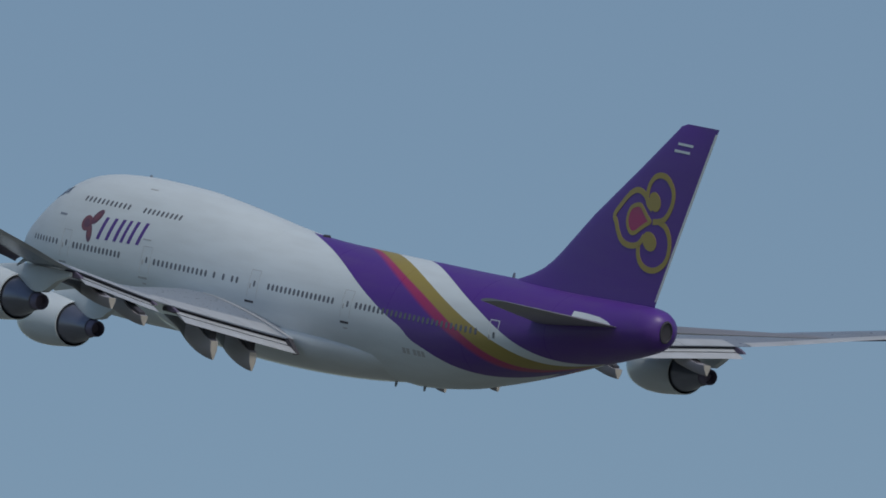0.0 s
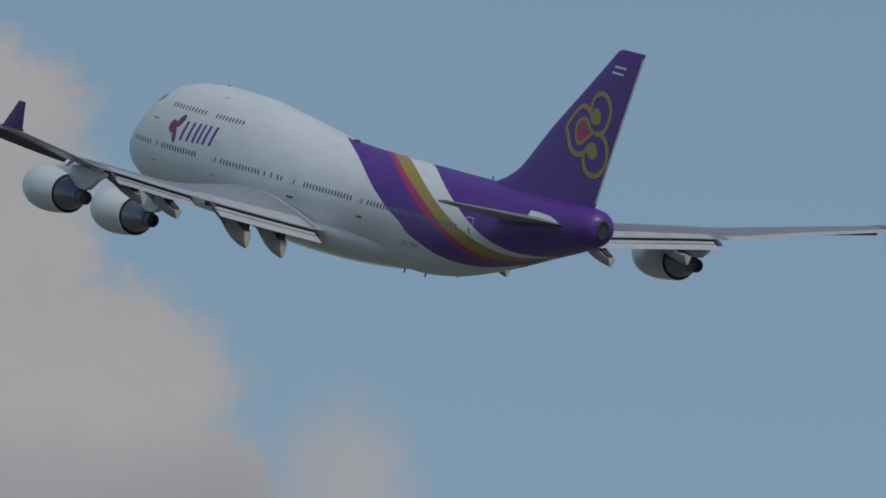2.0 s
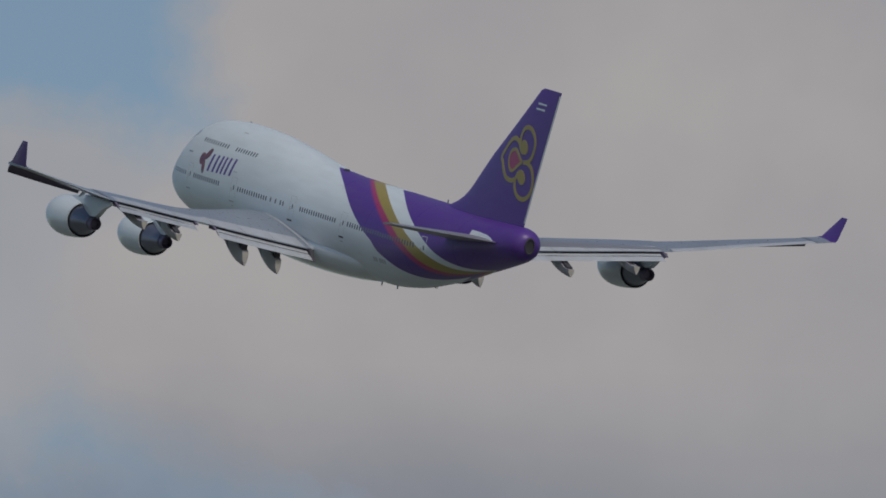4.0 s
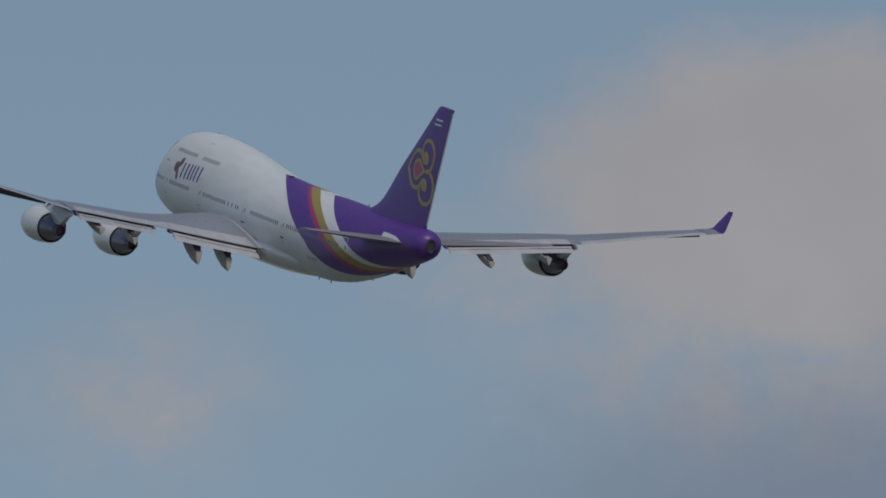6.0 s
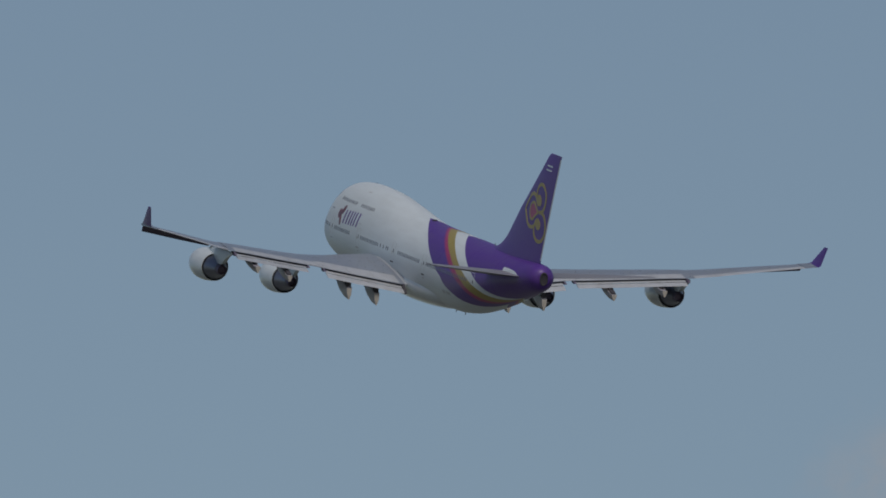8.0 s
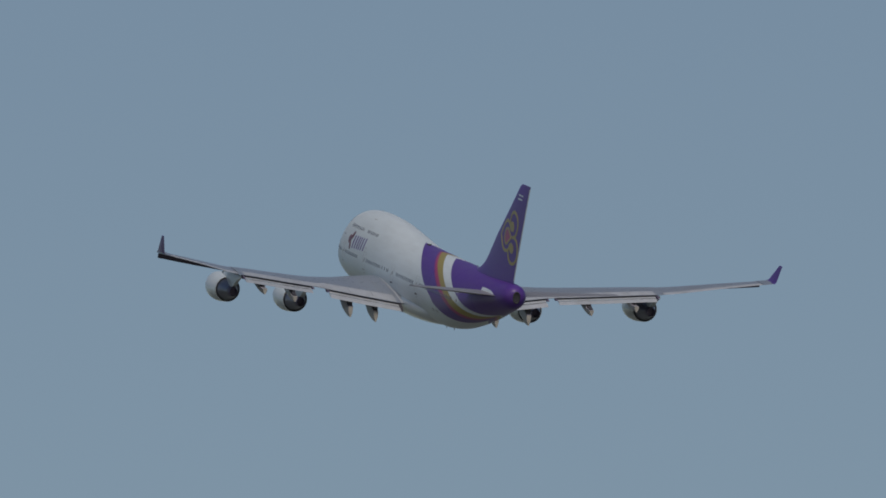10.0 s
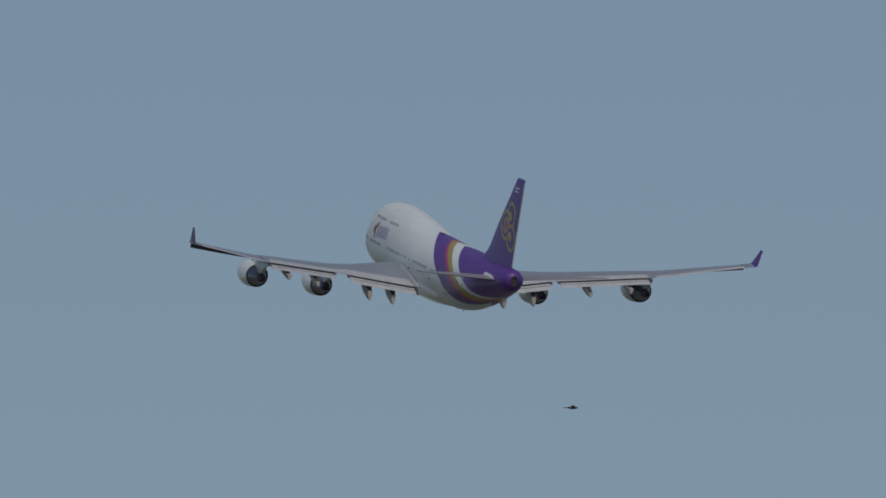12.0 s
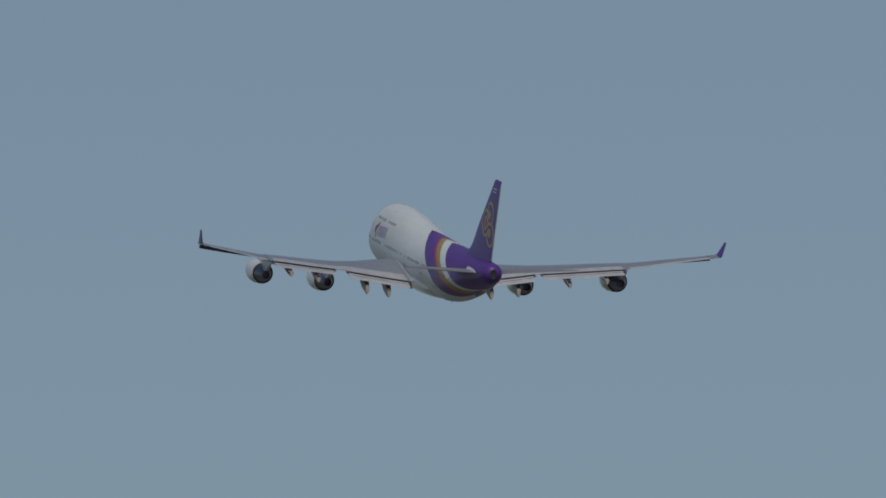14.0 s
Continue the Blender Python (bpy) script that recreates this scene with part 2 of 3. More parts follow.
# paint edges: degrees round the hull from the widest line up to the crown, and the station there
LIVERY_EDGES = [
    ([(90, 29.7), (83, 31.0), (55, 36.2), (21.8, 41.5), (4.6, 44.4), (-1.6, 45.6), (-12.7, 46.9), (-20.9, 48.4), (-34.5, 50.4), (-48, 52.3), (-90, 58)], PURPLE, 0.03),
    ([(90, 36.1), (58.2, 41.4), (28.6, 46.4), (8.3, 49.7), (-9.9, 52.5), (-36.8, 55.2), (-90, 61)], MAGENTA, 0.35),
    ([(90, 36.85), (54.4, 43.15), (28.8, 48.0), (7.5, 51.5), (-11.4, 54.1), (-29.4, 56.1), (-90, 62.5)], GOLD, 0.12),
    ([(90, 39.1), (56.7, 45.1), (30.9, 49.85), (12.5, 53.35), (-4.2, 56.3), (-21.3, 58.5), (-90, 66)], WHITE, 0.03),
    ([(90, 42.75), (83, 44.0), (46.7, 50.25), (26.7, 53.8), (5.8, 57.1), (-8.9, 59.4), (-20, 61.3), (-90, 70)], PURPLE, 0.03),
]
M_LIVERY = livery()
M_LIVERY_SEAM = livery()
M_LIVERY_SEAM.name = "livery_seam_paint"
for _n in M_LIVERY_SEAM.node_tree.nodes:
    if _n.type == "BSDF_PRINCIPLED":
        _n.inputs["Coat Weight"].default_value = 0.0
        _n.inputs["Specular IOR Level"].default_value = 0.1


# ---- building helpers ----
def part(name, bm, material, parent, label="", smooth=True):
    me = bpy.data.meshes.new(name)
    bmesh.ops.recalc_face_normals(bm, faces=bm.faces)
    if smooth:
        for f in bm.faces:
            f.smooth = True
    bm.to_mesh(me)
    bm.free()
    if smooth:
        me.set_sharp_from_angle(angle=radians(40))
    for m in material if isinstance(material, (list, tuple)) else (material,):
        me.materials.append(m)
    ob = new(name, me)
    ob.parent = parent
    if label:
        tagged(ob, label)
    return ob


def rings(bm, loops, cap=True, closed=True):
    """Skin rings of equal length one to the next."""
    vs = [[bm.verts.new(p) for p in r] for r in loops]
    k = len(vs[0])
    for a, b in zip(vs, vs[1:]):
        for i in range(k if closed else k - 1):
            j = (i + 1) % k
            bm.faces.new((a[i], a[j], b[j], b[i]))
    if cap:
        bm.faces.new(vs[0])
        bm.faces.new(vs[-1])
    return vs


def smooth_table(xs, ys, x):
    """Cubic through the table, with no overshoot."""
    xs, ys = np.array(xs, float), np.array(ys, float)
    h, d = np.diff(xs), np.diff(ys) / np.diff(xs)
    g = np.zeros_like(ys)
    g[0], g[-1] = d[0], d[-1]
    for i in range(1, len(xs) - 1):
        if d[i - 1] * d[i] > 0:
            g[i] = 3 * (h[i - 1] + h[i]) / ((2 * h[i] + h[i - 1]) / d[i - 1] + (h[i] + 2 * h[i - 1]) / d[i])
    i = int(np.clip(np.searchsorted(xs, x) - 1, 0, len(xs) - 2))
    s = (x - xs[i]) / h[i]
    return float(ys[i] * (1 + 2 * s) * (1 - s) ** 2 + g[i] * h[i] * s * (1 - s) ** 2 + ys[i + 1] * s * s * (3 - 2 * s) + g[i + 1] * h[i] * s * s * (s - 1))


# station aft of the nose, crown, belly, half width, height of the widest line
STATIONS = [
    (-1.5, -0.1, -0.4, 0.12, -0.25), (-1.15, 0.45, -1.0, 0.75, -0.3), (-0.4, 1.0, -1.55, 1.3, -0.35), (0.5, 1.68, -2.0, 1.8, -0.3), (1.3, 2.27, -2.28, 2.1, -0.25),
    (2.5, 3.1, -2.6, 2.45, -0.2), (4.0, 3.95, -2.85, 2.75, -0.1), (5.3, 4.4, -3.02, 2.95, 0.0), (6.6, 4.65, -3.12, 3.06, 0.0), (8.5, 4.85, -3.26, 3.18, 0.0),
    (12.0, 4.98, -3.35, 3.25, 0.0), (17.0, 4.9, -3.35, 3.25, 0.0), (21.0, 4.62, -3.35, 3.25, 0.0), (24.5, 4.28, -3.35, 3.25, 0.0),
    (28.0, 3.92, -3.35, 3.25, 0.0), (31.5, 3.67, -3.35, 3.25, 0.0), (34.5, 3.6, -3.35, 3.25, 0.0), (44.0, 3.58, -3.35, 3.25, 0.0),
    (48.0, 3.58, -3.05, 3.22, 0.1), (52.0, 3.6, -2.36, 3.08, 0.35), (56.0, 3.6, -1.5, 2.78, 0.75), (60.0, 3.58, -0.55, 2.32, 1.3),
    (64.0, 3.6, 0.35, 1.72, 1.85), (66.4, 3.6, 0.93, 1.4, 2.25), (67.2, 3.54, 1.16, 1.22, 2.35), (67.75, 3.34, 1.42, 0.98, 2.4), (68.05, 3.06, 1.75, 0.62, 2.42), (68.12, 2.96, 1.9, 0.48, 2.42),
]


def station(x):
    cols = list(zip(*STATIONS))
    return [smooth_table(cols[0], c, x) for c in cols[1:]]


def hull(x, a, off=0.0):
    """Point of the skin at station x, at the angle a from starboard over the crown."""
    top, bot, hw, zc = station(x)
    s = math.sin(a)
    return Vector((x, (hw + off) * math.cos(a), zc + ((top - zc) if s > 0 else (zc - bot)) * s + off * s))


def skin(x, z, side=-1, off=0.012):
    """Point of the skin at station x and height z on one side (-1: port)."""
    top, bot, hw, zc = station(x)
    h = (top - zc) if z > zc else (zc - bot)
    s = max(-0.999, min(0.999, (z - zc) / h))
    c = math.sqrt(1 - s * s)
    nrm = Vector((0, c / hw, s / h)).normalized()
    return Vector((x, side * (hw * c + nrm.y * off), z + nrm.z * off))


def patch(bm, outline, side=-1, off=0.012):
    """A flat outline in (x, z) laid on the skin as a thin plate."""
    outer = [bm.verts.new(skin(x, z, side, off)) for x, z in outline]
    inner = [bm.verts.new(skin(x, z, side, -0.02)) for x, z in outline]
    bm.faces.new(outer)
    k = len(outer)
    for i in range(k):
        bm.faces.new((outer[i], outer[(i + 1) % k], inner[(i + 1) % k], inner[i]))


def rounded(x, z, w, h, n=3, slant=0.0):
    r = min(w, h) * 0.45
    pts = []
    for cx, cz, a0 in ((w / 2 - r, h / 2 - r, 0), (r - w / 2, h / 2 - r, 90), (r - w / 2, r - h / 2, 180), (w / 2 - r, r - h / 2, 270)):
        for i in range(n):
            a = radians(a0 + 90 * i / (n - 1))
            pz = cz + r * math.sin(a)
            pts.append((x + cx + r * math.cos(a) + slant * pz, z + pz))
    return pts


# ---- ground ----
def ground():
    bm = bmesh.new()
    bmesh.ops.create_circle(bm, cap_ends=True, segments=64, radius=4800)
    me = bpy.data.meshes.new("ground")
    bm.to_mesh(me)
    bm.free()
    m = bpy.data.materials.new("dry_grass_airfield")
    m.use_nodes = True
    n, l = m.node_tree.nodes, m.node_tree.links
    tc = n.new("ShaderNodeTexCoord")
    no = n.new("ShaderNodeTexNoise")
    no.inputs["Scale"].default_value = 0.02
    no.inputs["Detail"].default_value = 8
    l.new(tc.outputs["Object"], no.inputs["Vector"])
    cr = n.new("ShaderNodeValToRGB")
    cr.color_ramp.elements[0].position, cr.color_ramp.elements[0].color = 0.35, (0.085, 0.09, 0.075, 1)
    cr.color_ramp.elements[1].position, cr.color_ramp.elements[1].color = 0.7, (0.16, 0.165, 0.145, 1)
    l.new(no.outputs["Fac"], cr.inputs[0])
    l.new(cr.outputs[0], n["Principled BSDF"].inputs["Base Color"])
    n["Principled BSDF"].inputs["Roughness"].default_value = 0.9
    me.materials.append(m)
    tagged(new("ground", me), "flat airfield ground of short dry grass", "ground", kind="structure")


ground()

# ---- airliner: x aft of the nose, y starboard, z up ----
airliner = tagged(new("airliner"), "white and purple four-engined jumbo jet airliner climbing away", "airplane")


def build_fuselage():
    bm = bmesh.new()
    xs = [-1.5, -1.45, -1.3, -1.1, -0.75, -0.4, 0.0, 0.4, 0.8, 1.4, 2.2, 3, 3.7, 4.5, 5.3, 6.1, 7, 8, 9] + [9 + 0.8 * i for i in range(1, 73)] + [67.0, 67.3, 67.6, 67.8, 67.95, 68.05, 68.12]
    k = 72
    rings(bm, [[hull(x, 2 * math.pi * i / k) for i in range(k)] for x in xs])
    return part("fuselage", bm, M_LIVERY, airliner)


fuselage = build_fuselage()


def foil(bm, spans, n=14, chops=(0.0, 1.0), cap=True):
    """Skin a wing: spans of (leading edge x, y, z, chord, thickness, twist); chops: part of the chord."""
    loops = []
    for lx, y, z, c, th, tw in spans:
        up, lo = [], []
        for i in range(n + 1):
            s = chops[0] + (chops[1] - chops[0]) * (1 - math.cos(math.pi * i / n)) / 2
            t = 5 * th * (0.2969 * math.sqrt(s) - 0.126 * s - 0.3516 * s * s + 0.2843 * s ** 3 - 0.1015 * s ** 4) + 0.0012
            camber = 0.05 * (s - s * s)
            x, zz = s * c, -math.sin(tw) * s * c
            up.append(Vector((lx + x, y, z + zz + (camber + t) * c)))
            lo.append(Vector((lx + x, y, z + zz + (camber - t * 0.8) * c)))
        loops.append(up + lo[::-1])
    rings(bm, loops, cap)


TIP_Y = 31.9


def wing_le(y):
    return 18.9 + (y - 3.2) * 0.925 if y > 9 else 18.9 + (9 - 3.2) * 0.925 - (9 - y) * 1.02


def wing_te(y):
    return 34.2 + max(0.0, y - 3.2) * 0.02 if y < 12.2 else 34.38 + (y - 12.2) * 0.735


def wing_base(y):
    d = y - 3.2
    return -1.95 + 0.13 * d + 0.0015 * d * d


def wing_z(y):
    """Height of the trailing edge, bent up towards the tip."""
    return wing_base(y) + smooth_table((1.5, 12, 20, 22.5, 25, 27, 29, 32), (-0.2, -0.22, -0.24, -0.3, -0.17, -0.04, 0.04, 0.14), y)


AILERON = (22.3, 31.0, 1.35)  # inner end, outer end, chord


def wing_twist(y):
    return radians(smooth_table((1.5, 6, 10, 14, 22, 27, 32), (2.1, 1.7, 0.6, 0.2, 0.5, -0.6, -1.6), y))


def wing_row(y, side):
    le, te, tw = wing_le(y), wing_te(y), wing_twist(y)
    z = wing_z(y) + (te - le) * math.sin(tw)
    if AILERON[0] < y < AILERON[1]:
        te -= AILERON[2]
    return (le, side * y, z, te - le, 0.125 - 0.04 * (y - 2) / 30, tw)


def wing_top(x, y):
    """Height of the wing's upper skin."""
    le, _, z, c, th, tw = wing_row(y, 1)
    s = min(1.0, max(0.0, (x - le) / c))
    t = 5 * th * (0.2969 * math.sqrt(s) - 0.126 * s - 0.3516 * s * s + 0.2843 * s ** 3 - 0.1015 * s ** 4) + 0.0012
    return z - math.sin(tw) * s * c + (0.05 * (s - s * s) + t) * c


def te_point(y, side, ahead=0.0):
    return Vector((wing_te(y) - ahead, side * y, wing_z(y)))


def build_flap(wing, side, y0, y1, length, drop):
    """A slotted flap behind and below the trailing edge: narrow fore panel, dark strip painting the slot's shade, main
    panel.
    """
    fall = math.sin(radians(drop))
    for name, start, z, size, mat in (("fore_flap", -0.3, -0.15, 0.36 * length, M_WING), ("flap_slot_shade", -0.3 + 0.3 * length, -0.21 - 0.3 * length * fall, 0.12 * length, M_DARK), ("flap", -0.3 + 0.38 * length, -0.2 - 0.38 * length * fall, 0.62 * length, M_WING)):
        bm = bmesh.new()
        foil(bm, [(te_point(y, side).x + start, side * y, wing_z(y) + z, size, 0.12, radians(drop)) for y in [y0 + (y1 - y0) * i / 8 for i in range(9)]], 8)
        part(name, bm, mat, wing)


def build_leading_edge_flap(wing, side, y0, y1):
    """Curved panel hanging ahead of and below the leading edge; the shade of its hollow back is put into the colour.
    """
    bm = bmesh.new()
    loops = []
    for i in range(13):
        y = y0 + (y1 - y0) * i / 12
        le, _, z, *_ = wing_row(y, side)
        low = wing_base(y) - 0.6
        back = [(le + 0.06, z - 0.04), (le - 0.12, z - 0.1), (le - 0.36, z * 0.45 + low * 0.55), (le - 0.5, low)]
        front = [(le - 0.6, low + 0.02), (le - 0.52, z * 0.5 + low * 0.5), (le - 0.26, z + 0.0), (le + 0.02, z + 0.03)]
        loops.append([Vector((x, side * y, zz)) for x, zz in back + front])
    rings(bm, loops)
    part("leading_edge_flap", bm, M_HOLLOW, wing, "lowered leading edge flap, coloured dark for its shaded hollow back")
    # pale actuator links at the inner end
    for dy, reach in ((-0.12, 0.5), (-0.38, 0.36)):
        y = y0 + dy
        le, _, z, *_ = wing_row(y, side)
        bm = bmesh.new()
        loops = [[Vector((x, side * (y + oy), zz + oz)) for oy, oz in ((-0.05, -0.05), (0.05, -0.05), (0.05, 0.05), (-0.05, 0.05))] for x, zz in ((le + 0.35, z - 0.12), (le - 0.05, z - 0.1 - reach * 0.5), (le - 0.3, z - 0.12 - reach * 0.75))]
        rings(bm, loops)
        part("flap_link", bm, M_WHITE, wing, "white actuator link")


def build_fairing(wing, side, y, tip, tall):
    """Canoe-shaped flap track fairing: front coloured for shade, drooped tail, blunt end coloured as sunlit, open top
    coloured for shade.
    """
    tx, tz = tip
    te, zw = wing_te(y), wing_z(y)
    x0, z0 = max(tx - 6.2, te - 4.6), zw - 0.35
    span = tx - x0
    stations = [i / 16 for i in range(17)]

    def ring(u, grow=0.0):
        x = x0 + span * u
        low = z0 - 0.1 + (tz - z0 + 0.1) * smooth_table((0, 0.28, 0.53, 0.8, 0.93, 1), (0, 0.27, 0.66, 0.93, 0.99, 1), u)
        under = zw - 0.36 - max(0.0, x - te) * 0.34
        high = max(low + 0.08, under - max(0.0, u - 0.6) / 0.4 * (under - tz - tall))
        w = 0.34 * smooth_table((0, 0.2, 0.6, 1), (0.25, 0.8, 1.0, 0.72), u) + grow
        mid = low + min(0.5, (high - low) * 0.6)
        pinch = 1.0 - 0.5 * max(0.0, (u - 0.6) / 0.4)
        shape = ((-1, high), (1, high), (1 - 0.3 * (1 - pinch), mid), (0.86 * pinch, low * 0.6 + mid * 0.4), (0.5 * pinch, low * 0.92 + mid * 0.08), (0.12 * pinch, low))
        shape += tuple((-k, z) for k, z in shape[:1:-1])
        return [Vector((x - (0.1 * (z - low) if u > 0.97 else 0.0), side * y + w * k, z)) for k, z in shape]

    bm = bmesh.new()
    rings(bm, [ring(u) for u in stations[:9]])
    part("flap_fairing_front", bm, M_FAIRING_FRONT, wing, "front of a canoe-shaped flap fairing, coloured dark for underwing shade")
    bm = bmesh.new()
    rings(bm, [ring(u) for u in stations[8:]])
    part("flap_fairing_tail", bm, M_FAIRING, wing, "grey drooped tail of a flap fairing")
    # blunt end, with the sun on it painted in
    bm = bmesh.new()
    end = ring(1.0, -0.03)
    rings(bm, [[p + Vector((d, 0, 0.0)) for p in end] for d in (-0.05, 0.012)])
    part("fairing_end", bm, M_FAIRING_END, wing, "blunt end of a flap fairing, coloured pale as sunlit")
    # open top behind the flap: a solid box coloured dark for its shade
    bm = bmesh.new()
    xa, xb = te + 0.1, tx - 0.34
    loops = [[Vector((x, side * y + k * 0.2, z)) for k, z in ((-1, zw - 0.45 - max(0, x - te) * 0.3), (1, zw - 0.45 - max(0, x - te) * 0.3), (1, tz + tall - 0.12), (-1, tz + tall - 0.12))] for x in (xa, (xa + xb) / 2, xb)]
    rings(bm, loops)
    part("fairing_top_shade", bm, M_DARK, wing, "dark box for the shade in a flap fairing's open top")


def build_wing(side):
    bm = bmesh.new()
    ys = [1.5, 3.2, 4.5, 6, 7.5, 9, 10.5, 12.2, 14, 16, 18, 20, 22.28, 22.32, 24, 26, 28, 29.5, 30.98, 31.02, TIP_Y]
    foil(bm, [wing_row(y, side) for y in ys], 18)
    wing = part("wing", bm, M_GREY, airliner, "swept grey wing bent upwards in flight")
    flap_end = 11.0 if side < 0 else 11.9
    build_flap(wing, side, 3.5, flap_end, 1.6, 19)
    build_flap(wing, side, 13.0, 21.6, 1.35, 17)
    build_leading_edge_flap(wing, side, 22.95, 31.55)
    build_leading_edge_flap(wing, side, 13.9, 20.6)
    inner, outer = (6.1, 8.85) if side < 0 else (6.65, 9.95)
    for y, tip, tall in ((inner, (35.3, -4.09), 1.05), (outer, (35.55, -3.69), 1.05), (15.6, (39.0, -2.03), 0.55), (19.53, (42.0, -1.13), 0.6)):
        build_fairing(wing, side, y, tip, tall)
    # dark end plates of the flaps
    for y, size in ((flap_end + 0.15, 0.62), (12.85, 0.55), (21.75, 0.8)):
        p = te_point(y, side)
        bm = bmesh.new()
        rings(bm, [[p + Vector((dx * size, side * dy, dz * size)) for dx, dz in ((-1.2, 0.0), (-0.1, -0.05), (0.8, -0.28), (1.0, -0.42), (0.3, -0.5), (-0.5, -0.45))] for dy in (-0.09, 0.09)])
        part("flap_end_plate", bm, M_HOLLOW, wing)
    # coves ahead of the flaps: strips coloured dark for the shade inside
    for y0, y1 in ((3.5, flap_end), (13.0, 21.6)):
        bm = bmesh.new()
        loops = []
        for y in (y0, y1):
            p = te_point(y, side)
            loops.append([Vector((p.x + dx, p.y, p.z + dz)) for dx, dz in ((-1.4, 0.02), (-0.1, -0.04), (-0.08, -0.07), (-0.3, -0.2), (-1.4, -0.32))])
        rings(bm, loops)
        part("flap_cove_shade", bm, M_DARK, wing)
    # dark track end beside the inboard flap
    bm = bmesh.new()
    p = te_point(3.4, side)
    rings(bm, [[p + Vector((dx, side * dy, dz)) for dx, dz in ((-0.9, 0.08), (0.2, 0.04), (0.75, -0.28), (1.3, -0.72), (1.05, -0.78), (0.5, -0.5), (-0.1, -0.3), (-0.9, -0.3))] for dy in (-0.12, 0.12)])
    part("flap_track_end", bm, M_DARK, wing)
    # outer aileron
    bm = bmesh.new()
    rows = []
    for k in range(7):
        y = AILERON[0] + 0.06 + (AILERON[1] - AILERON[0] - 0.12) * k / 6
        tw = wing_twist(y)
        rows.append((wing_te(y) - AILERON[2] - 0.03, side * y, wing_z(y) + AILERON[2] * math.sin(tw) + 0.01, AILERON[2] + 0.03, 0.11, tw))
    foil(bm, rows, 6)
    part("aileron", bm, M_WING, wing, "light grey outer aileron")
    # spoiler panels over the flaps
    for y0, y1 in ((3.7, 6.1), (6.13, 8.55), (8.58, 11.0), (11.05, 13.0), (13.03, 15.1), (15.13, 17.2), (17.23, 19.3), (19.33, 21.6)):
        bm = bmesh.new()
        loops = []
        for y in (y0, (y0 + y1) / 2, y1):
            le, te = wing_le(y), wing_te(y)
            xs = [te - 2.3 + 2.24 * k / 5 for k in range(6)] if y < 12 else [te - 1.5 + 1.45 * k / 5 for k in range(6)]
            loops.append([Vector((x, side * y, wing_top(x, y) + 0.02)) for x in xs] + [Vector((x, side * y, wing_top(x, y) - 0.03)) for x in xs[::-1]])
        rings(bm, loops)
        part("spoiler", bm, M_WING, wing, "light grey spoiler panel")
    # white fillet between body and wing
    bm = bmesh.new()
    loops = []
    for k in range(15):
        x = 24.0 + 10.2 * k / 14
        h = 0.02 + 0.03 * math.sin(math.pi * (0.05 + 0.93 * k / 14))
        w0 = 3.33 - 0.1 * (k / 14) ** 2
        zt = wing_top(min(x, wing_te(3.6) - 0.02), 3.6)
        a = skin(x, zt + h, side, 0.02)
        yb = w0
        b = Vector((x, side * yb, wing_top(min(x, wing_te(yb) - 0.02), yb) + 0.02))
        pts = []
        for q in range(7):
            u = q / 6
            c = Vector((x, a.y + (b.y - a.y) * 0.25, b.z + 0.15 * h))
            pts.append(a * (1 - u) ** 2 + c * (2 * u * (1 - u)) + b * u * u)
        loops.append(pts + [p - Vector((0, side * 0.05, 0.08)) for p in pts[::-1]])
    rings(bm, loops)
    part("wing_fillet", bm, M_WING, wing)
    # winglet
    bm = bmesh.new()
    le, z = wing_le(TIP_Y), wing_z(TIP_Y)
    loops = []
    for lx, y, zz, c in ((le + 0.15, TIP_Y - 0.05, z + 0.02, 3.75), (le + 1.0, TIP_Y + 0.1, z + 0.22, 3.0), (le + 3.55, TIP_Y + 0.42, z + 1.92, 1.05)):
        loops.append([Vector((lx + c * s, side * (y + th), zz)) for s, th in ((0, 0), (0.3, 0.07), (0.7, 0.05), (1, 0.01), (0.7, -0.05), (0.3, -0.07))])
    rings(bm, loops)
    part("winglet", bm, M_PURPLE, wing, "purple upturned winglet")
    return wing


def revolve(bm, profile, cx, cy, cz, k=36, cap=False):
    rings(bm, [[Vector((cx + x, cy + r * math.cos(2 * math.pi * i / k), cz + r * math.sin(2 * math.pi * i / k))) for i in range(k)] for x, r in profile], cap)


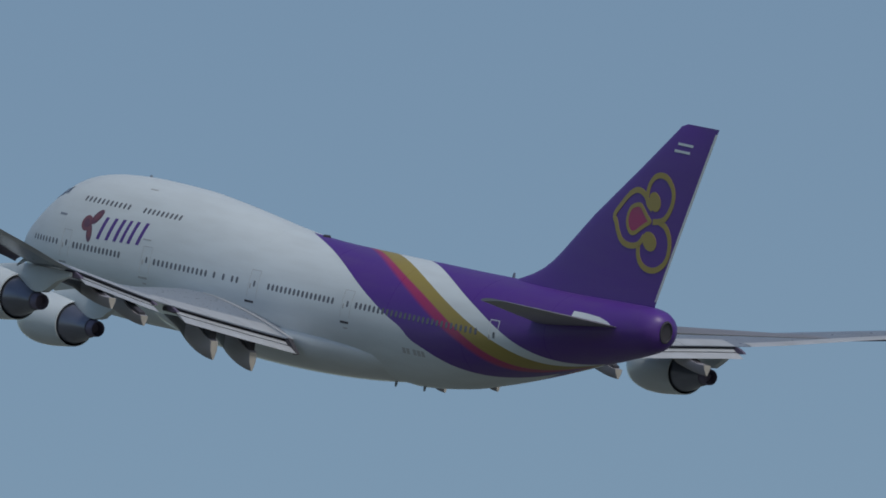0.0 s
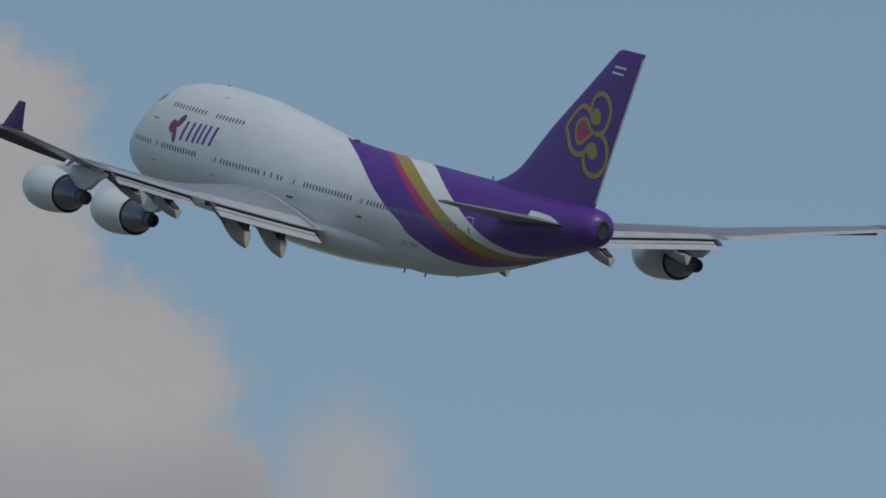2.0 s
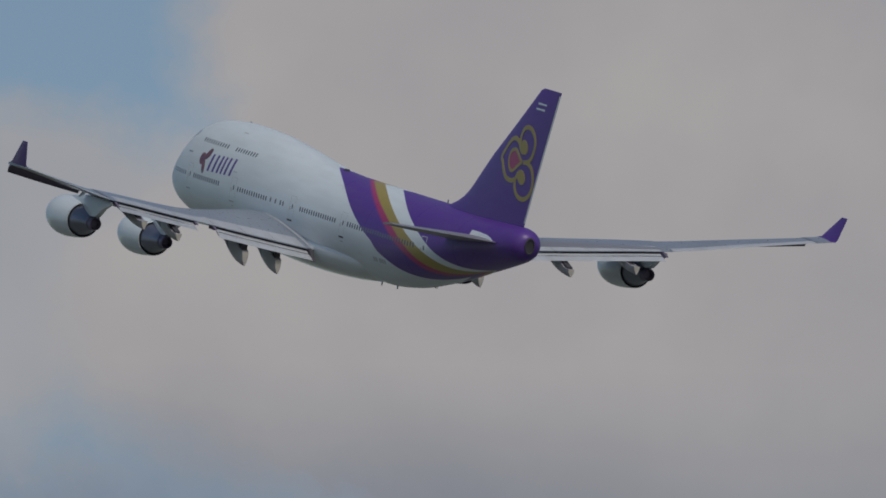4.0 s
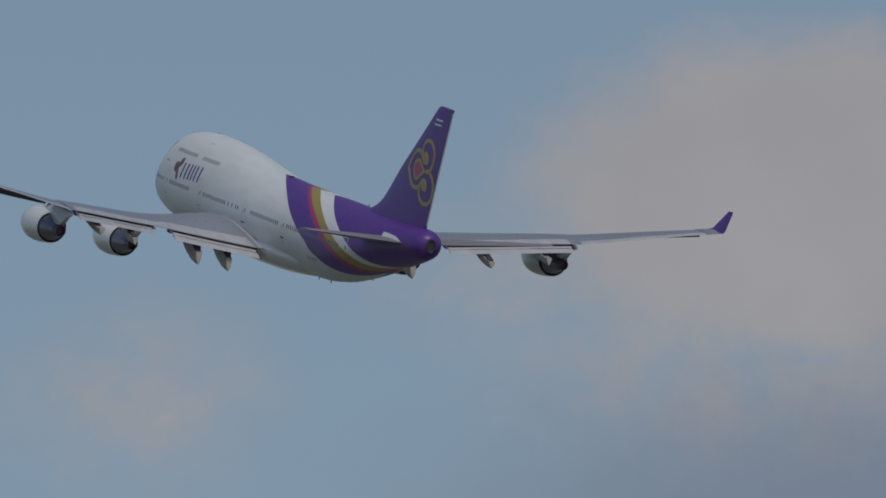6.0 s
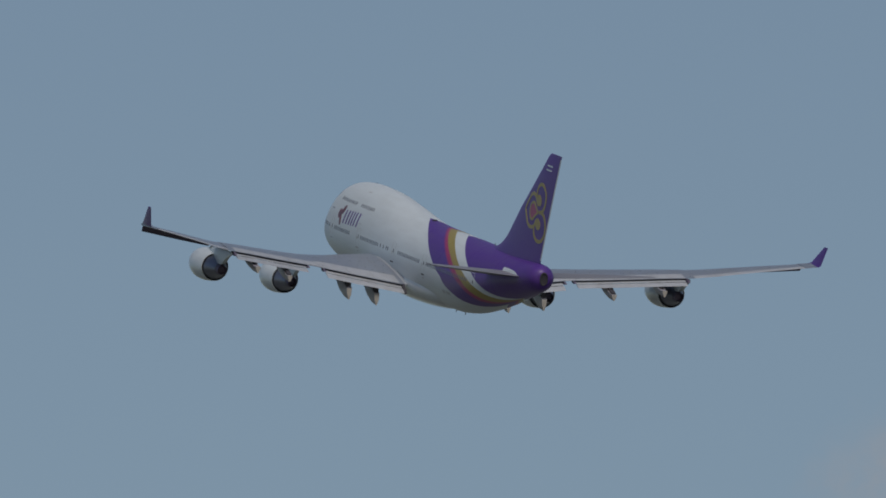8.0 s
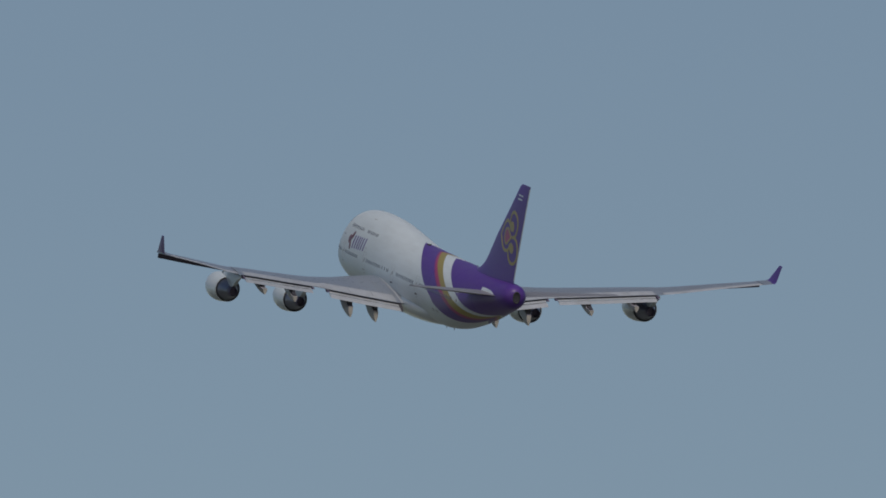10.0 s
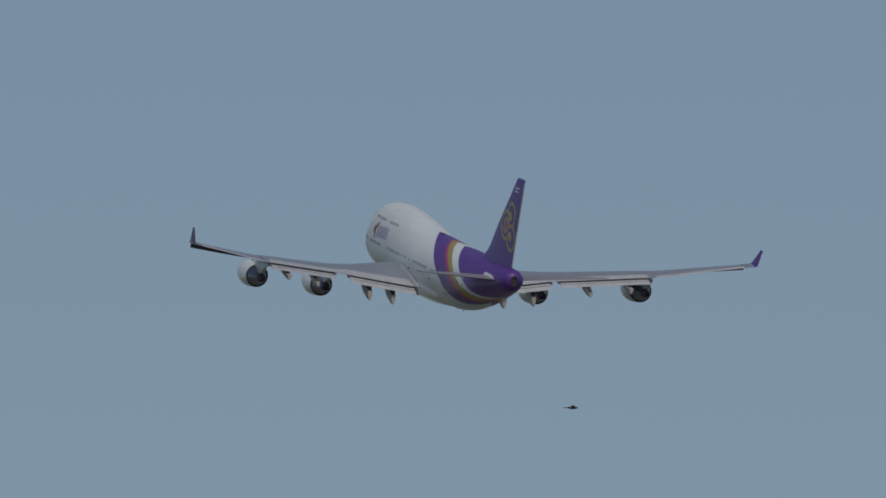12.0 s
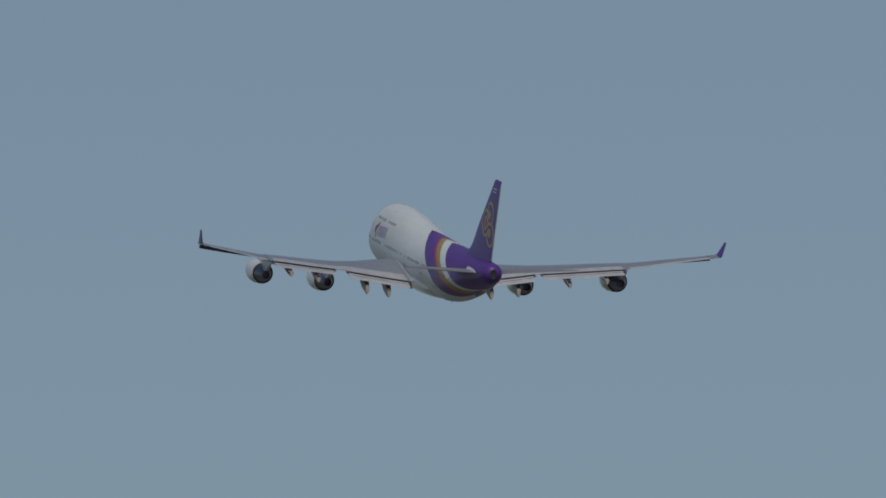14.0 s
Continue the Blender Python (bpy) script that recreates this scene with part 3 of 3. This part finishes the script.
def build_engine(x, y, z):
    """Nacelle whose plug ends at x; long fan cowl, bare core, plug and pylon."""
    e = new("engine")
    e.parent = airliner
    tagged(e, "white high-bypass turbofan engine on its pylon")
    x0 = x - 7.2
    bm = bmesh.new()
    revolve(bm, [(0.4, 1.0), (0.08, 1.17), (0.0, 1.23), (0.08, 1.29), (0.5, 1.4), (1.1, 1.48), (1.7, 1.5), (2.4, 1.485), (3.4, 1.41), (4.0, 1.35), (4.55, 1.29), (4.57, 1.24), (3.8, 1.28), (3.2, 1.3)], x0, y, z)
    part("fan_cowl", bm, M_WHITE, e)
    bm = bmesh.new()
    revolve(bm, [(0.35, 1.0), (1.0, 1.15), (2.0, 1.18), (2.05, 0.3)], x0, y, z)
    part("inlet_duct", bm, M_DARK, e)
    bm = bmesh.new()
    revolve(bm, [(4.5, 1.245), (3.8, 1.27), (3.3, 1.28), (3.2, 0.9), (3.6, 1.0)], x0, y, z)
    part("fan_duct", bm, M_NOZZLE, e, "dark fan exhaust duct")
    bm = bmesh.new()
    revolve(bm, [(3.5, 1.05), (4.2, 1.17), (4.7, 1.1), (5.3, 0.89), (6.0, 0.67), (6.55, 0.53), (6.57, 0.49), (6.2, 0.49)], x0, y, z)
    part("core_cowl", bm, M_BARE, e, "bare metal conical core cowl")
    bm = bmesh.new()
    revolve(bm, [(6.3, 0.46), (6.8, 0.48), (7.15, 0.45), (7.2, 0.42), (7.1, 0.38), (6.7, 0.3)], x0, y, z, 24, True)
    part("exhaust_nozzle", bm, M_NOZZLE, e)
    # pylon
    bm = bmesh.new()
    ay = abs(y)
    loops = []
    wz = wing_z(ay)
    aft = min(x + 3.1, wing_te(ay) - 0.25)
    for k in range(15):
        u = k / 14
        px = x0 + 1.0 + u * (aft - x0 - 1.0)
        top = z + 1.45 + (wz - 0.15 - z - 1.45) * min(1.0, u * 2.2)
        low = smooth_table((x0 + 1.0, x0 + 4.4, x0 + 5.2, x0 + 6.6, x0 + 7.3, (x0 + 7.3 + aft) / 2, aft), (z + 1.3, z + 1.2, z + 0.9, z + 0.5, z + 0.55, (z + wz) / 2 + 0.2, wz - 0.4), px)
        w = 0.3 * max(0.12, math.sin(math.pi * (0.08 + 0.86 * u)) ** 0.7)
        loops.append([Vector((px, y + sy * w, zz)) for sy, zz in ((-0.6, top), (0.6, top), (1, (top + low) / 2), (0.8, low), (-0.8, low), (-1, (top + low) / 2))])
    rings(bm, loops)
    part("pylon", bm, M_WHITE, e)
    return e


def build_tail():
    bm = bmesh.new()
    # vertical: span along z
    n = 12
    loops = []
    for z, le, te in ((3.0, 50.0, 66.40), (3.4, 51.5, 66.55), (3.75, 52.8, 66.67), (4.1, 53.9, 66.80), (4.5, 54.85, 66.95), (5.0, 55.7, 67.13), (5.6, 56.5, 67.37), (6.2, 57.2, 67.60), (7, 58.15, 67.90), (8, 59.35, 68.30), (10.9, 63.3, 69.45), (13.4, 66.6, 70.45), (13.6, 66.8, 70.55), (13.78, 67.4, 70.65)):
        c = te - le
        th = 0.1 if z < 13.5 else 0.05
        pts = []
        for i in range(n + 1):
            s = (1 - math.cos(math.pi * i / n)) / 2
            t = 5 * th * (0.2969 * math.sqrt(s) - 0.126 * s - 0.3516 * s * s + 0.2843 * s ** 3 - 0.1015 * s ** 4) + 0.001
            pts.append((le + s * c, t * c * 0.9))
        loops.append([Vector((x, t, z)) for x, t in pts] + [Vector((x, -t, z)) for x, t in pts[::-1]])
    rings(bm, loops)
    fin = part("tail_fin", bm, M_PURPLE, airliner, "tall swept purple tail fin")
    for side in (-1, 1):
        bm = bmesh.new()
        sp = []
        for i in range(7):
            u = i / 6
            y = 0.9 + (10.55 - 0.9) * u
            le = 56.8 + (65.8 - 56.8) * u
            te = 65.3 + (68.1 - 65.3) * u
            sp.append((le, side * y, 1.9 + 0.115 * (y - 0.9) - 0.045 * (te - le), te - le, 0.075, radians(-4.5)))
        foil(bm, sp, 12)
        part("horizontal_stabilizer", bm, M_STAB, airliner, "grey swept tailplane")
    return fin


wings = [build_wing(s) for s in (-1, 1)]
for s in (-1, 1):
    build_engine(28.65, s * 12.45, -3.08)
    build_engine(38.6, s * 22.0, -1.37)
fin = build_tail()

# wing-to-body fairing
bm = bmesh.new()
loops = []
for i in range(21):
    u = i / 20
    x = 16.5 + 27.0 * u
    b = math.sin(math.pi * u) ** 0.45 if 0 < u < 1 else 0.02
    loops.append([Vector((x, (2.2 + 0.88 * b) * math.cos(a), -2.0 + (1.0 if math.sin(a) > 0 else 0.85 + 1.05 * b) * math.sin(a))) for a in [2 * math.pi * j / 40 for j in range(40)]])
rings(bm, loops)
part("wing_root_fairing", bm, M_WHITE, airliner)

# exhaust of the auxiliary unit: an upright oval lip; a flat dark disc paints the bore's shade
bm = bmesh.new()
rings(bm, [[Vector((68.12 + x, 0.62 * r * math.cos(a), 2.4 + r * math.sin(a))) for a in [2 * math.pi * i / 24 for i in range(24)]] for x, r in ((-0.2, 0.6), (0.1, 0.62), (0.12, 0.53), (0.03, 0.5), (0.02, 0.02))])
part("tail_exhaust", bm, M_DARK, airliner, "dark tail exhaust outlet")
# ---- fuselage details ----
def plate(name, outline, material, side=-1, off=0.012, parent=None, label=""):
    bm = bmesh.new()
    patch(bm, outline, side, off)
    return part(name, bm, material, parent or fuselage, label, smooth=False)


def seam(name, x0, x1, z0, z1, material, side, off=0.01):
    """Upright strip that follows the hull's curve."""
    bm = bmesh.new()
    rings(bm, [[skin(x, z0 + (z1 - z0) * i / 8, side, o) for x, o in ((x0, off), (x1, off), (x1, -0.03), (x0, -0.03))] for i in range(9)])
    part(name, bm, material, fuselage, smooth=False)


def window_row(x0, x1, count, z, side, w=0.24, h=0.38):
    for i in range(count):
        x = x0 + (x1 - x0) * i / max(1, count - 1)
        plate("cabin_window", rounded(x, z, w, h), M_GLASS, side, 0.01)


for side in (-1, 1):
    window_row(7.95, 13.1, 11, 3.2, side, 0.22, 0.33)
    window_row(14.9, 18.9, 9, 3.2, side, 0.22, 0.33)
    window_row(2.9, 6.3, 8, 0.46, side, 0.22, 0.34)
    window_row(8.5, 13.9, 13, 0.46, side)
    window_row(18.0, 23.9, 13, 0.48, side)
    for x in (24.85, 25.9, 26.9, 27.45):
        window_row(x, x, 1, 0.5, side)
    window_row(31.0, 38.15, 16, 0.5, side)
    window_row(40.75, 53.4, 27, 0.52, side)
    # doors: outline seams and a small window
    for x in (7.45, 17.0, 29.3, 39.7, 55.0):
        t, w, low, top = (0.045, 0.4, 0.35, 1.3) if x > 50 else (0.02, 0.5, -0.3, 1.25)
        m = M_WHITE if x > 50 else M_SILL
        seam("door_seam", x - w - t, x - w, low, top + t, m, side)
        seam("door_seam", x + w, x + w + t, low, top + t, m, side)
        seam("door_seam", x - w, x + w, top, top + t, m, side)
        plate("door_window", rounded(x + 0.1, 0.5, 0.2, 0.36), M_GLASS, side, 0.01)
        plate("door_handle", rounded(x - 0.3, 0.35, 0.12, 0.3), M_SILL, side, 0.02)
    for x, w, m in ((16.9, 1.0, M_SILL), (29.05, 0.95, M_DARK), (39.7, 0.9, M_DARK)):
        plate("door_sill_plate", [(x - w / 2, -0.6), (x + w / 2, -0.6), (x + w / 2, -0.48), (x - w / 2, -0.48)], m, side, 0.015)
    # probe plate, crown hatch edge and small notices
    for x, z, w, h in ((6.15, 2.07, 0.9, 0.12), (14.0, 4.4, 0.8, 0.05), (16.6, 1.64, 0.9, 0.05), (39.8, -0.85, 0.5, 0.08), (17.1, -0.85, 0.4, 0.07), (7.3, -0.62, 0.9, 0.1)):
        plate("skin_marking", [(x - w / 2, z - h / 2), (x + w / 2, z - h / 2), (x + w / 2, z + h / 2), (x - w / 2, z + h / 2)], M_SILL if h < 0.1 else M_GREY, side, 0.012)
    # registration marks as plain bars
    for i in range(5):
        x = 45.9 + 0.42 * i + (0.25 if i > 1 else 0)
        plate("registration_bar", [(x, -1.52), (x + 0.3, -1.52), (x + 0.3, -1.22), (x, -1.22)], M_SILL, side, 0.01)
    # bare scuff plate beside the tailplane root
    plate("scuff_plate", [(61.4, 2.64), (62.6, 2.64), (63.8, 2.58), (64.5, 2.45), (65.0, 2.26), (63.2, 2.24), (61.4, 2.2)], M_WHITE, side, 0.05)
    # flight deck windows
    for x0, x1, z0, z1 in ((3.0, 3.55, 2.75, 3.25), (3.65, 4.3, 2.95, 3.5), (4.4, 5.0, 3.15, 3.65)):
        plate("flight_deck_window", [(x0, z0), (x1, z0 + 0.1), (x1, z1), (x0 + 0.1, z1 - 0.12)], M_GLASS, side, 0.015)
    # airline name as plain slanted bars
    for x, w in ((10.95, 0.34), (11.95, 0.34), (12.85, 0.34), (13.65, 0.3), (14.45, 0.34), (15.45, 0.34)):
        z0 = 1.08 + 0.03 * (x - 10.95)
        zs = [z0 + 1.32 * i / 5 for i in range(6)]
        bm = bmesh.new()
        rings(bm, [[skin(x + dx + (z - z0) * 0.3, z, side, off) for dx, off in ((0, 0.012), (w, 0.012), (w, -0.02), (0, -0.02))] for z in zs])
        part("name_bar", bm, M_PURPLE, fuselage, "purple slanted lettering stroke", smooth=False)
    # petal emblem beside the name
    for cx, cz, long, short, lean, m in ((9.4, 1.85, 0.6, 0.46, 0, M_EMBLEM_RED), (10.32, 2.3, 0.62, 0.32, 38, M_EMBLEM), (9.98, 1.32, 0.55, 0.3, 112, M_EMBLEM)):
        ca, sa = math.cos(radians(lean)), math.sin(radians(lean))
        for k, mat, off in ((1.0, m, 0.014), (0.55, M_EMBLEM_RED if m is M_EMBLEM else M_EMBLEM, 0.022)):
            oval = [(k * long * math.cos(a), k * short * math.sin(a)) for a in [2 * math.pi * i / 16 for i in range(16)]]
            plate("emblem_petal", [(cx + p * ca - q * sa, cz + p * sa + q * ca) for p, q in oval], mat, side, off)

# skin joints round the hull
for x in (6.6, 12.3, 20.5, 28.6, 36.0, 44.0, 52.0, 59.5):
    bm = bmesh.new()
    rings(bm, [[hull(x + dx, 2 * math.pi * i / 72, off) for i in range(72)] for dx, off in ((0, -0.02), (0, 0.003), (0.035, 0.003), (0.035, -0.02))], cap=False)
    part("skin_joint", bm, M_LIVERY_SEAM, fuselage)
# cargo doors on the starboard side, hatch seams on the belly
for x0, x1 in ((12.6, 15.3), (44.6, 47.2)):
    seam("cargo_door_seam", x0, x0 + 0.03, -2.3, -0.9, M_SILL, 1, 0.008)
    seam("cargo_door_seam", x1, x1 + 0.03, -2.3, -0.9, M_SILL, 1, 0.008)

# antennas and beacon
for x, z, h, name in ((10.8, 4.94, 0.14, "blade_antenna"), (51.7, 3.58, 0.32, "blade_antenna"), (31.2, 3.68, 0.12, "crown_fairing"), (40.9, -3.34, -0.4, "belly_antenna"), (44.0, -3.34, -0.3, "belly_antenna")):
    bm = bmesh.new()
    c = 0.35 if name != "crown_fairing" else 1.0
    t = 0.05 if name != "crown_fairing" else 0.3
    rings(bm, [[Vector((x + dx * c * k + h * 0.25 * (1 - k), dy * t * k, zz)) for dx, dy in ((-0.5, 0), (0, 1), (0.5, 0), (0, -1))] for zz, k in ((z - 0.1 * (1 if h > 0 else -1), 1.0), (z + h * 0.7, 0.8), (z + h, 0.45))])
    part(name, bm, M_DARK if name == "crown_fairing" else M_GREY, airliner)


# ---- fin emblem and flag ----
def fin_half(x, z):
    """Half thickness of the fin at a point of its side."""
    rows = ((4.9, 55.9, 67.1), (6.2, 57.3, 67.6), (8, 59.3, 68.3), (10.9, 63.3, 69.45), (13.4, 66.6, 70.45))
    for a, b in zip(rows, rows[1:]):
        if z <= b[0] or b is rows[-1]:
            u = (z - a[0]) / (b[0] - a[0])
            le, te = a[1] + (b[1] - a[1]) * u, a[2] + (b[2] - a[2]) * u
            break
    s = min(0.99, max(0.0, (x - le) / (te - le)))
    return 0.45 * (te - le) * (0.2969 * math.sqrt(s) - 0.126 * s - 0.3516 * s * s + 0.2843 * s ** 3 - 0.1015 * s ** 4) + 0.0009 * (te - le)


def fin_pt(x, z, side, off):
    x = 64.5 + (x - 64.5) * 0.955 if z < 11.5 else x - 0.2
    return Vector((x, side * (fin_half(x, z) + off), z))


def fin_ribbon(name, path, width, material, side, closed=False):
    """A painted stroke of even width along a path on the fin."""
    bm = bmesh.new()
    loops = []
    k = len(path)
    for i, p in enumerate(path):
        a, b = (path[i - 1], path[(i + 1) % k]) if closed or 0 < i < k - 1 else (path[max(0, i - 1)], path[min(k - 1, i + 1)])
        tx, tz = b[0] - a[0], b[1] - a[1]
        d = math.hypot(tx, tz) or 1
        nx, nz = -tz / d * width / 2, tx / d * width / 2
        loops.append([fin_pt(p[0] + nx, p[1] + nz, side, 0.02), fin_pt(p[0] - nx, p[1] - nz, side, 0.02), fin_pt(p[0] - nx, p[1] - nz, side, -0.05), fin_pt(p[0] + nx, p[1] + nz, side, -0.05)])
    if closed:
        loops.append([v.copy() for v in loops[0]])
    rings(bm, loops, cap=not closed)
    part(name, bm, material, fin)


def arc(cx, cz, rx, rz, a0, a1, count=20, slant=-0.27):
    pts = []
    for i in range(count + 1):
        a = radians(a0 + (a1 - a0) * i / count)
        pts.append((cx + rx * math.cos(a) + slant * rz * math.sin(a), cz + rz * math.sin(a)))
    return pts


def fin_disc(name, cx, cz, rx, rz, material, side, slant=-0.27, off=0.025):
    bm = bmesh.new()
    ring = [fin_pt(x, z, side, off) for x, z in arc(cx, cz, rx, rz, 0, 360, 24, slant)[:-1]]
    back = [v - Vector((0, side * 0.06, 0)) for v in ring]
    rings(bm, [ring, back])
    part(name, bm, material, fin, smooth=False)


def curve(points, closed=False, steps=4):
    """Smooth line through corner points."""
    out = []
    k = len(points)
    for i in range(k if closed else k - 1):
        q = [points[(i + d) % k] if closed else points[min(k - 1, max(0, i + d))] for d in (-1, 0, 1, 2)]
        for j in range(steps):
            u = j / steps
            out.append(tuple(0.5 * (2 * q[1][c] + (q[2][c] - q[0][c]) * u + (2 * q[0][c] - 5 * q[1][c] + 4 * q[2][c] - q[3][c]) * u * u + (3 * q[1][c] - q[0][c] - 3 * q[2][c] + q[3][c]) * u ** 3) for c in (0, 1)))
    return out if closed else out + [points[-1]]


RING_HIGH = [(64.84, 9.5), (64.91, 10.1), (65.3, 10.57), (65.9, 10.77), (66.6, 10.67), (67.15, 10.27), (67.39, 9.8), (67.34, 9.25), (67.05, 8.7), (66.55, 8.32), (65.7, 8.18)]
RING_LOW = [(66.2, 8.28), (66.95, 8.02), (67.38, 7.55), (67.53, 6.94), (67.4, 6.3), (66.95, 5.83), (66.24, 5.57), (65.45, 5.62), (64.88, 5.93), (64.62, 6.37), (64.6, 6.85)]
HEART = [(65.5, 8.85), (65.05, 9.11), (64.78, 9.46), (64.26, 9.71), (63.66, 9.74), (63.03, 9.47), (62.4, 8.92), (61.77, 8.2), (62.05, 7.83), (62.34, 7.4), (62.77, 6.95), (63.32, 6.73), (63.95, 6.7), (64.5, 6.82), (64.8, 7.05), (65.0, 7.35)]
DROP = [(64.06, 8.98), (63.45, 8.77), (63.2, 8.36), (63.19, 7.95), (63.42, 7.57), (63.76, 7.39), (64.14, 7.45), (64.6, 7.72), (65.1, 7.99), (65.45, 8.17), (65.12, 8.38), (64.74, 8.69), (64.4, 8.93)]

for side in (-1, 1):
    fin_ribbon("emblem_ring", curve(RING_HIGH), 0.33, M_GOLD, side)
    fin_ribbon("emblem_ring", curve(RING_LOW), 0.33, M_GOLD, side)
    fin_ribbon("emblem_outline", curve(HEART), 0.33, M_GOLD, side)
    fin_ribbon("emblem_drop_outline", curve(DROP, True), 0.24, M_GOLD, side, True)
    bm = bmesh.new()
    centre = (64.2, 8.18)
    rim = [(centre[0] + (x - centre[0]) * 0.9, centre[1] + (z - centre[1]) * 0.9) for x, z in curve(DROP, True)]
    rings(bm, [[fin_pt(x, z, side, 0.012) for x, z in rim], [fin_pt(x, z, side, -0.05) for x, z in rim]])
    part("emblem_drop", bm, M_MAGENTA, fin, smooth=False)
    fin_disc("emblem_dot", 65.66, 9.28, 0.57, 0.53, M_GOLD, side)
    fin_disc("emblem_dot", 65.6, 7.1, 0.66, 0.53, M_GOLD, side)
    for x0, z0 in ((67.25, 12.65), (67.0, 12.25)):
        fin_ribbon("flag_bar", [(x0, z0), (x0 + 0.75, z0 - 0.01), (x0 + 1.45, z0 - 0.02)], 0.14, M_WHITE, side)
# rudder trailing edge: a white strip, the sunlight on it put into the colour
bm = bmesh.new()
rings(bm, [[Vector((te - 0.1, 0.05, z)), Vector((te + 0.06, 0.0, z)), Vector((te - 0.1, -0.05, z))] for z, te in ((3.9, 66.73), (8.0, 68.3), (10.9, 69.45), (13.5, 70.5))])
part("rudder_edge", bm, M_WHITE, fin, "rudder edge, painted white as sunlit")

# ---- bird ----
M_PLUMAGE = paint("dark_plumage", (0.075, 0.07, 0.075), 0.7)[0]
bird = tagged(new("bird"), "small dark bird flying fast across the sky", "bird")
bm = bmesh.new()
revolve(bm, [(-0.09, 0.004), (-0.075, 0.014), (-0.05, 0.02), (-0.01, 0.026), (0.03, 0.02), (0.06, 0.01), (0.075, 0.006)], 0, 0, 0, 12, True)
bmesh.ops.scale(bm, vec=(0.74, 0.7, 0.66), verts=bm.verts)
part("body", bm, M_PLUMAGE, bird)
bird_wings = []
for side in (-1, 1):
    bm = bmesh.new()
    foil(bm, [(-0.035, side * 0.012, 0.01, 0.05, 0.08, 0), (-0.05, side * 0.07, 0.012, 0.045, 0.07, 0), (-0.01, side * 0.11, 0.008, 0.025, 0.06, 0), (0.03, side * 0.14, 0.0, 0.008, 0.06, 0)], 5)
    bmesh.ops.scale(bm, vec=(0.74, 0.7, 0.66), verts=bm.verts)
    bird_wings.append(part("wing", bm, M_PLUMAGE, bird))
bm = bmesh.new()
rings(bm, [[Vector((x, y, z)) for y, z in ((-w, -0.002), (w, -0.002), (w, 0.002), (-w, 0.002))] for x, w in ((0.06, 0.008), (0.1, 0.02), (0.125, 0.026))])
bmesh.ops.scale(bm, vec=(0.74, 0.7, 0.66), verts=bm.verts)
part("tail", bm, M_PLUMAGE, bird)


def motions():
    walk(airliner, FLIGHT_ROWS)
    walk(bird, BIRD_ROWS)
    for wing_ob, sign in zip(bird_wings, (-1, 1)):
        beats = [(0.4 * i, sign * (5 if i % 2 else -4)) for i in range(28)] + [(11.3 + 0.1 * i, sign * (5 if i % 2 else -4)) for i in range(12)]
        walk(wing_ob, [(t, pose(0, 0, 0, a, 0, 0)) for t, a in beats] + [(14.0, pose(0, 0, 0, 0, 0, 0))])


motions()
